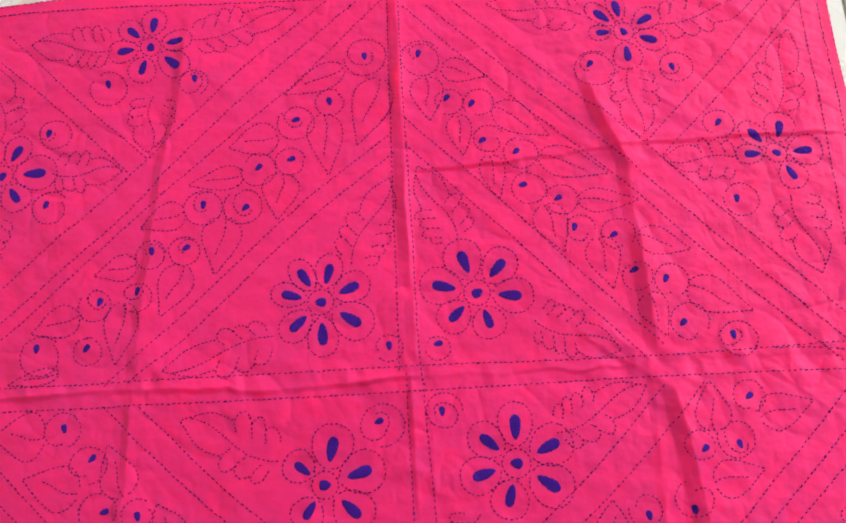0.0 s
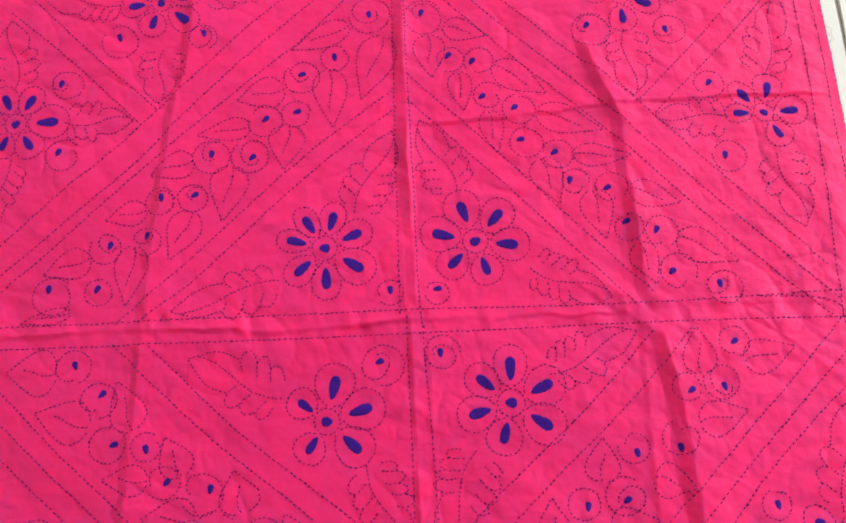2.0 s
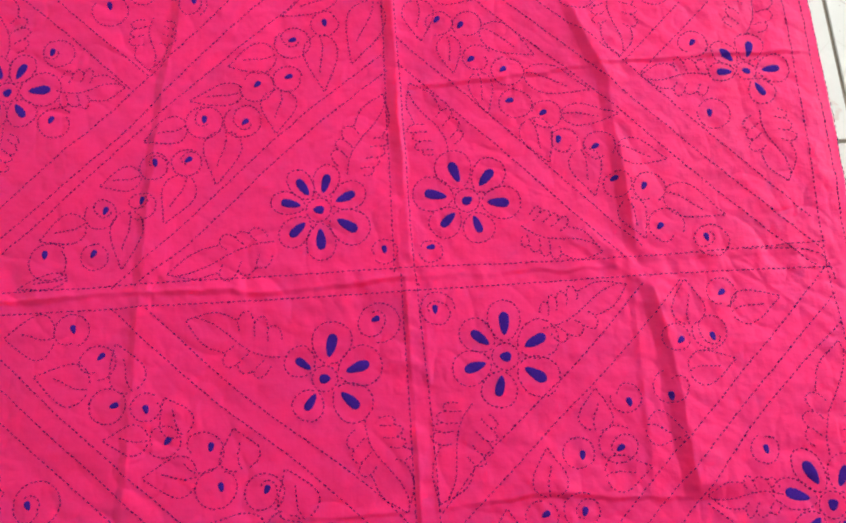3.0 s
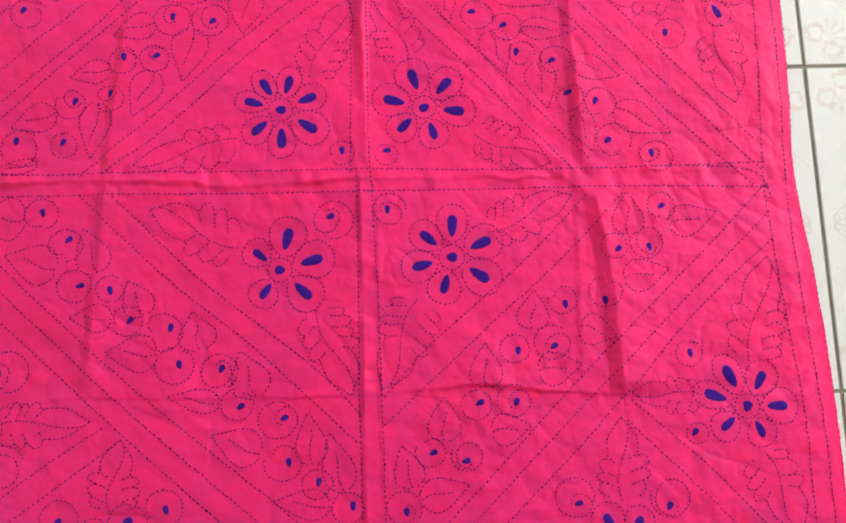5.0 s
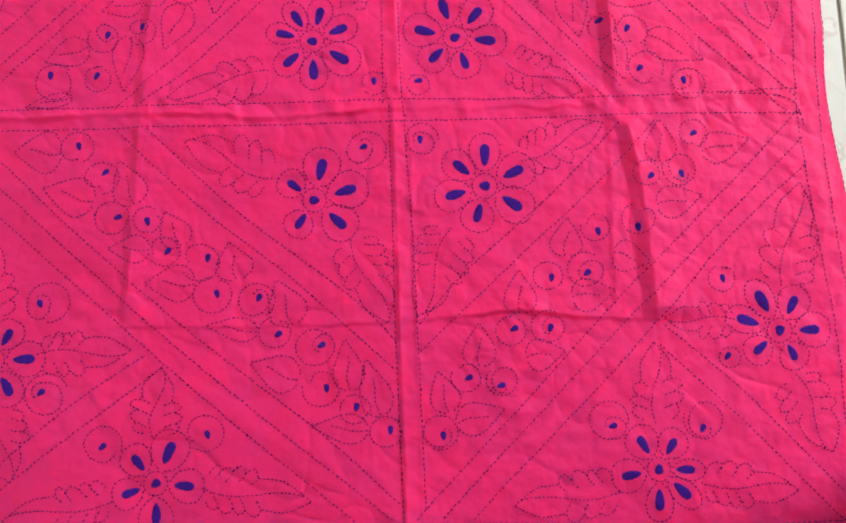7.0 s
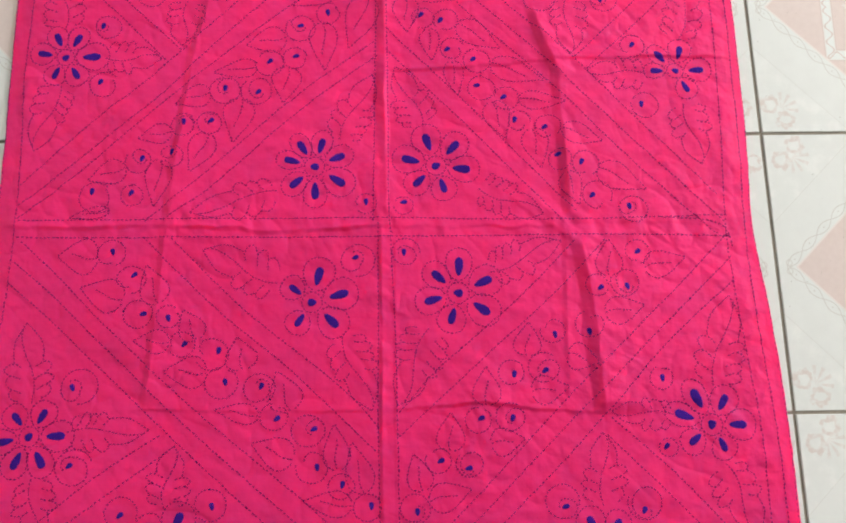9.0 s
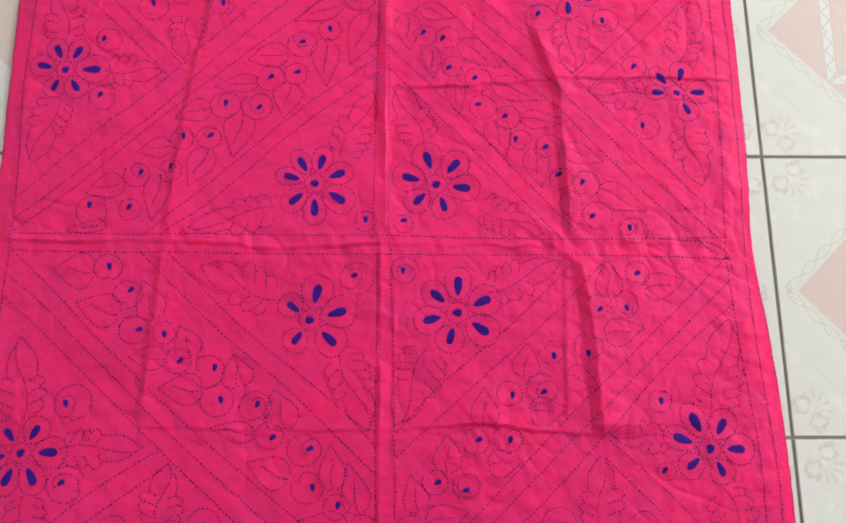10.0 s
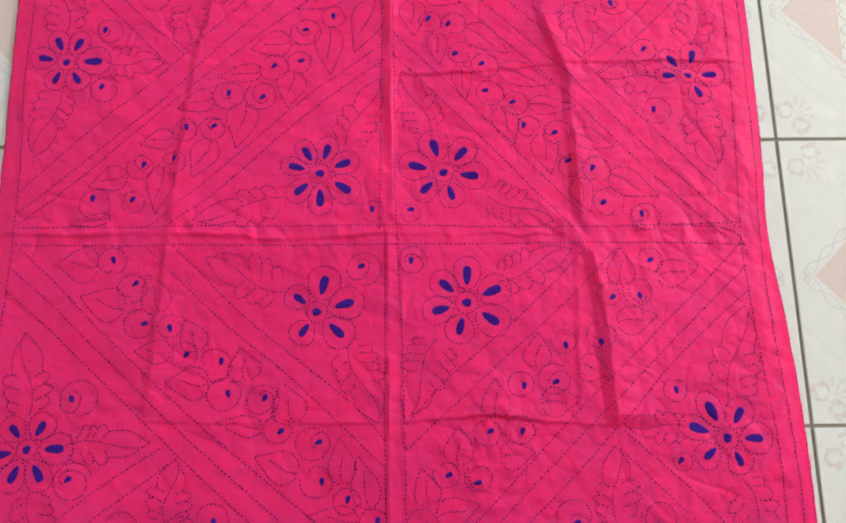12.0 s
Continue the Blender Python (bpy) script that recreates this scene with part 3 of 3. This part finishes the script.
flower(-212.2, -321.2, (130, 31.1), (67, 37.4), (-6, 32.8), (-89, 33.5), (-162, 29.7))
flower(-353.1, -213.4, (128, 29.3), (60, 30.7), (1, 35.2), (-61, 34.5), (-114, 34.4), (-169, 31.4))

# buds
bud(-30.5, 287.3, 18.9, -0.5, 1.1, 1.6)
bud(-63.2, 246.0, 13.0, -0.5, 1.1, 1.0)
bud(-93.8, 227.7, 16.3, 0.0, 3.6, 1.6)
bud(-98.5, 192.0, 13.1, 0.5, 2.5, 1.0)
bud(-126.9, 186.1, 15.5, 0.5, 2.0, 1.0)
bud(-174.1, 153.8, 16.2, -0.0, 2.9, 1.6)
bud(-140.0, 153.4, 16.7, 2.3, -1.1, 1.6)
bud(-189.2, 116.3, 13.1, 1.3, 2.8, 1.6)
bud(-217.7, 114.1, 13.1, 1.3, 3.2, 1.6)
bud(-227.9, 78.2, 12.8, -0.2, 5.6, 1.6)
bud(-263.2, 72.8, 13.7, 3.9, 3.5, 1.6)
bud(-267.2, 35.4, 12.1, -1.0, 2.7, 1.0)
bud(-306.1, 33.5, 17.0, -4.0, 6.5, 1.0)
bud(19.6, 282.7, 17.8, -2.2, 4.9, 1.6)
bud(42.4, 239.8, 12.4, -2.1, 4.3, 1.0)
bud(68.7, 237.7, 12.9, -6.8, -0.6, 1.0)
bud(74.8, 203.0, 13.2, -5.8, -1.2, 1.0)
bud(101.6, 188.4, 15.0, -4.1, 1.2, 1.0)
bud(106.4, 156.4, 15.2, -5.3, 3.2, 1.0)
bud(133.2, 144.2, 13.7, -3.1, 1.6, 1.0)
bud(146.8, 117.9, 12.1, -5.4, 1.3, 1.0)
bud(177.3, 111.5, 13.9, -3.7, -0.7, 1.0)
bud(188.9, 73.4, 11.8, -2.0, 6.1, 1.0)
bud(216.3, 68.7, 14.5, -4.8, 1.6, 1.0)
bud(227.4, 34.0, 16.0, -5.9, -0.6, 1.0)
bud(265.5, 18.1, 15.0, -4.4, 3.3, 1.6)
bud(-260.6, 269.3, 16.2, -0.7, 5.3, 1.0)
bud(-184.2, 271.6, 12.7, 0.4, 4.2, 1.6)
bud(-305.9, 228.8, 13.9, -5.9, 1.4, 1.6)
bud(-306.4, 161.3, 15.4, -4.4, 3.2, 1.0)
bud(173.4, 262.8, 18.1, -4.3, 5.0, 1.6)
bud(245.6, 261.1, 15.1, -3.8, 0.2, 1.6)
bud(274.2, 204.0, 13.7, -0.3, 1.5, 1.0)
bud(284.8, 135.6, 15.0, -3.5, 1.2, 1.0)
bud(-19.3, 24.9, 11.5, 0.1, 2.2, 1.0)
bud(20.6, 22.8, 10.2, 0.2, 4.0, 1.0)
bud(-284.6, -27.2, 14.8, 1.0, 1.6, 1.0)
bud(-262.1, -55.3, 15.2, 2.5, 5.3, 1.0)
bud(-253.0, -91.4, 15.1, 5.7, 0.4, 1.0)
bud(-221.0, -94.0, 12.0, 0.0, -1.6, 1.0)
bud(-206.5, -122.6, 13.5, 2.6, 0.5, 1.0)
bud(-175.5, -133.0, 17.1, 6.7, 4.1, 1.0)
bud(-164.8, -161.8, 16.5, 4.1, 1.0, 1.0)
bud(-126.2, -167.7, 16.0, 2.0, 2.6, 1.6)
bud(-110.7, -195.9, 13.9, 3.1, -1.6, 1.0)
bud(-76.2, -209.9, 16.4, 6.2, 1.9, 1.6)
bud(-71.2, -245.7, 15.8, 5.1, 0.4, 1.0)
bud(-41.6, -264.1, 13.2, 1.0, 2.0, 1.0)
bud(-15.7, -283.9, 13.7, 4.1, 1.4, 1.0)
bud(266.4, -27.9, 13.1, 0.0, 0.0, 1.0)
bud(250.8, -60.9, 15.1, 3.0, -3.8, 1.6)
bud(221.2, -63.7, 11.8, 3.6, -2.8, 1.0)
bud(212.0, -103.9, 14.4, -0.3, -8.0, 1.0)
bud(173.9, -110.8, 12.8, 2.5, -3.8, 1.0)
bud(163.6, -147.8, 15.8, 1.5, -3.2, 1.6)
bud(130.2, -153.0, 13.1, 3.1, -1.6, 1.0)
bud(127.8, -197.3, 14.6, 2.6, -1.1, 1.6)
bud(95.3, -200.4, 13.0, 3.2, 2.0, 1.0)
bud(85.9, -242.9, 13.4, -0.6, -4.1, 1.6)
bud(54.9, -239.7, 12.9, 2.6, -0.1, 1.0)
bud(31.4, -285.9, 15.2, 2.5, -2.6, 1.6)
bud(283.5, -159.4, 12.2, 1.1, -0.0, 1.0)
bud(286.8, -228.5, 9.4, -2.1, 1.1, 1.0)
bud(177.2, -279.1, 16.9, 2.9, -5.1, 1.6)
bud(258.9, -281.4, 17.0, -0.3, -7.1, 1.6)
bud(-256.5, -286.9, 16.0, -1.0, -2.0, 1.0)
bud(-170.1, -280.4, 16.1, 2.0, -1.0, 1.0)
bud(-306.8, -164.4, 18.4, -7.6, -0.9, 1.6)
bud(-306.4, -243.3, 18.1, -4.6, 1.6, 1.6)
bud(-26.9, -36.0, 17.6, -3.1, 3.3, 1.6)
bud(23.0, -26.9, 14.5, -2.1, -0.5, 1.6)

# vine leaves
leaf(-48.8, 279.4, -103.6, 255.7, 11.2)
leaf(-17.6, 266.4, -40.4, 203.7, 16.1)
leaf(-108.7, 217.8, -153.0, 207.2, 13.8)
leaf(-69.2, 236.0, -65.7, 177.6, 13.9)
leaf(-138.7, 182.8, -188.1, 174.7, 9.7)
leaf(-105.7, 182.4, -110.7, 139.6, 14.5)
leaf(-154.9, 145.5, -163.5, 94.2, 15.2)
leaf(-188.5, 152.2, -228.2, 138.0, 11.4)
leaf(-188.9, 104.9, -208.3, 60.7, 13.0)
leaf(-229.0, 108.1, -265.3, 98.4, 10.2)
leaf(-238.3, 76.0, -243.8, 22.2, 12.8)
leaf(-275.6, 66.6, -315.4, 51.9, 11.9)
leaf(-289.5, 19.3, -333.5, 11.1, 5.8)
leaf(36.6, 273.7, 76.6, 261.8, 10.1)
leaf(22.6, 265.5, 24.6, 222.3, 13.1)
leaf(48.4, 227.5, 52.5, 187.7, 9.9)
leaf(80.3, 233.4, 128.3, 202.9, 12.9)
leaf(116.4, 185.5, 175.8, 165.2, 12.6)
leaf(73.7, 188.0, 80.6, 147.2, 9.7)
leaf(146.1, 143.4, 198.5, 139.5, 9.4)
leaf(159.8, 110.1, 169.4, 64.3, 13.0)
leaf(191.6, 108.3, 236.3, 94.0, 11.1)
leaf(228.3, 64.3, 280.8, 40.1, 13.6)
leaf(116.7, 141.2, 131.6, 97.5, 13.2)
leaf(194.9, 59.3, 207.3, 22.6, 10.8)
leaf(-297.5, -30.8, -341.4, -30.2, 17.4)
leaf(-267.8, -76.4, -314.5, -63.5, 15.7)
leaf(-231.5, -81.2, -248.0, -39.5, 13.6)
leaf(-218.4, -120.3, -256.5, -118.6, 10.9)
leaf(-190.6, -118.6, -207.1, -86.8, 12.5)
leaf(-178.8, -151.2, -224.0, -150.4, 14.5)
leaf(-142.8, -149.2, -150.9, -115.1, 15.0)
leaf(-125.0, -194.6, -170.7, -188.5, 9.2)
leaf(-93.7, -190.5, -109.3, -149.8, 15.4)
leaf(-89.1, -237.7, -132.6, -221.6, 14.3)
leaf(-45.1, -248.8, -49.9, -202.7, 12.2)
leaf(-18.6, -271.2, -32.0, -221.0, 12.7)
leaf(-29.9, -282.0, -79.9, -277.4, 11.2)
leaf(272.1, -45.4, 317.1, -34.0, 13.0)
leaf(235.0, -54.7, 235.7, -14.4, 13.0)
leaf(227.9, -93.5, 271.2, -84.4, 12.9)
leaf(187.9, -133.9, 220.4, -143.5, 12.7)
leaf(146.5, -136.9, 149.3, -101.4, 12.7)
leaf(149.6, -172.7, 189.3, -167.2, 13.1)
leaf(104.6, -186.5, 104.0, -146.7, 13.0)
leaf(107.2, -223.8, 142.8, -218.4, 12.4)
leaf(67.0, -231.2, 67.9, -192.0, 12.9)
leaf(40.4, -269.5, 29.7, -232.5, 11.7)
leaf(45.4, -279.7, 88.4, -266.9, 12.7)

# feathered leaves
fern(-46.9, 97.1, -13.2, 173.1, 17.5)
fern(-112.7, 38.4, -204.8, 15.7, 15.2)
fern(40.8, 112.9, 11.2, 181.6, 17.6)
fern(101.3, 43.0, 169.5, 13.5, 16.1)
fern(-257.4, 309.2, -333.6, 317.6, 16.6)
fern(-188.5, 314.2, -91.9, 340.1, 15.6)
fern(-219.0, 261.6, -224.5, 207.8, 17.2)
fern(166.6, 315.9, 81.8, 334.9, 15.5)
fern(234.0, 304.7, 322.4, 322.7, 15.4)
fern(204.7, 262.5, 204.9, 194.4, 17.1)
fern(287.7, 170.6, 222.9, 175.9, 14.4)
fern(325.6, 212.7, 349.3, 291.1, 17.6)
fern(329.0, 137.9, 342.2, 68.2, 17.9)
fern(-110.1, -58.5, -188.9, -24.2, 19.0)
fern(-41.7, -114.2, -11.6, -190.5, 18.9)
fern(109.9, -48.1, 187.0, -15.4, 16.1)
fern(48.6, -107.8, 14.4, -185.8, 20.1)
fern(337.9, -168.3, 359.7, -74.9, 20.2)
fern(293.7, -197.4, 230.5, -192.5, 12.6)
fern(341.3, -245.2, 371.3, -312.5, 18.8)
fern(219.6, -283.6, 220.6, -213.2, 17.5)
fern(184.2, -338.3, 92.5, -349.0, 16.2)
fern(253.7, -332.9, 337.9, -343.5, 15.3)
fern(-213.9, -282.9, -208.9, -223.6, 17.0)
fern(-247.9, -333.2, -341.6, -348.9, 14.8)
fern(-173.1, -324.6, -79.9, -340.7, 15.9)
fern(-307.5, 194.3, -245.2, 191.5, 15.1)
fern(-354.4, 226.7, -361.6, 295.9, 17.8)
fern(-354.6, 160.3, -376.7, 85.1, 17.3)
fern(-316.4, -210.6, -234.9, -207.6, 15.0)
fern(-355.1, -181.5, -366.4, -99.0, 18.5)
fern(-344.9, -253.8, -335.7, -317.3, 16.9)

# overcast stitches along the turned edges
for line, flip in ((RIGHT, True), (LEFT, True), (LOWER, False), (UPPER, False)):
    s = np.linspace(-380, 350, 60) if flip else np.linspace(-400, 385, 60)
    c = edge(s, line) + (1.8 if line is LEFT or line is LOWER else -1.8)
    stitched("hem_stitch", [np.stack([c, s] if flip else [s, c], -1)], pitch=5.5, width=0.34)

# ---- floor tiles ----
CORNER, EX, EY = Vector((0.4188, -0.1955, 0)), Vector((0.3, 0.0023, 0)), Vector((-0.0061, 0.2999, 0))
bm = bmesh.new()
gap = 0.0017
outline = [EX * a + EY * b - (EX + EY) / 2 for a, b in ((0, 0), (1, 0), (1, 1), (0, 1))]
inset = [c * (1 - 2 * gap / 0.3) for c in outline]
rims = [[bm.verts.new((c * k).to_tuple()[:2] + (z,)) for c in inset] for k, z in ((1.0, -0.006), (1.0, -0.0007), (0.9955, 0.0))]
for low, high in zip(rims, rims[1:]):
    for i in range(4):
        bm.faces.new((low[i], low[(i + 1) % 4], high[(i + 1) % 4], high[i]))
bm.faces.new(rims[-1])
tile_data = bpy.data.meshes.new("tile")
bm.to_mesh(tile_data)
bm.free()
tile_data.materials.append(TILE)
for i in range(-8, 11):
    for j in range(-5, 11):
        mid = CORNER + EX * (i + 0.5) + EY * (j + 0.5)
        if X0 + 0.1 < mid.x < X1 - 0.1 and Y0 + 0.1 < mid.y < Y1 - 0.1:
            tile = new("tile", tile_data)
            tile.parent = floor
            tile.matrix_world = pose(mid.x, mid.y, FLOOR_Z + RNG.uniform(-0.0002, 0.0002), RNG.uniform(-0.1, 0.1), RNG.uniform(-0.1, 0.1), 0)

# ---- tiled wall corner beside the cloth ----
PX, PY, GAP, THICK = 0.4130, -0.3130, 0.0022, 0.008
pier = tagged(box("wall_pier", (PX + THICK, Y0 + 0.002, -0.01), (1.1, PY - THICK, TOP), GROUT), "wall corner clad in cream glazed tiles, west face coloured brown as in shade", "wall", kind="structure")


def wall_tile(name, low, high, mat):
    return box(name, low, high, mat, pier, bevel=0.0012)


for row in range(5):
    z0, z1 = 0.25 * row + GAP, 0.25 * (row + 1)
    for k in range(4):
        # west face turned from the window: its shade is in the tile colour
        wall_tile("wall_tile", (PX, PY - 0.28 * (k + 1) + GAP, z0), (PX + THICK + 0.001, PY - 0.28 * k - (0.004 if k == 0 else 0.0), z1), SHADED_CLADDING)
    for k in range(2):
        wall_tile("wall_tile", (PX + 0.30 * k + (0.003 if k == 0 else GAP), PY - THICK - 0.001, z0), (PX + 0.30 * (k + 1), PY, z1), CLADDING)
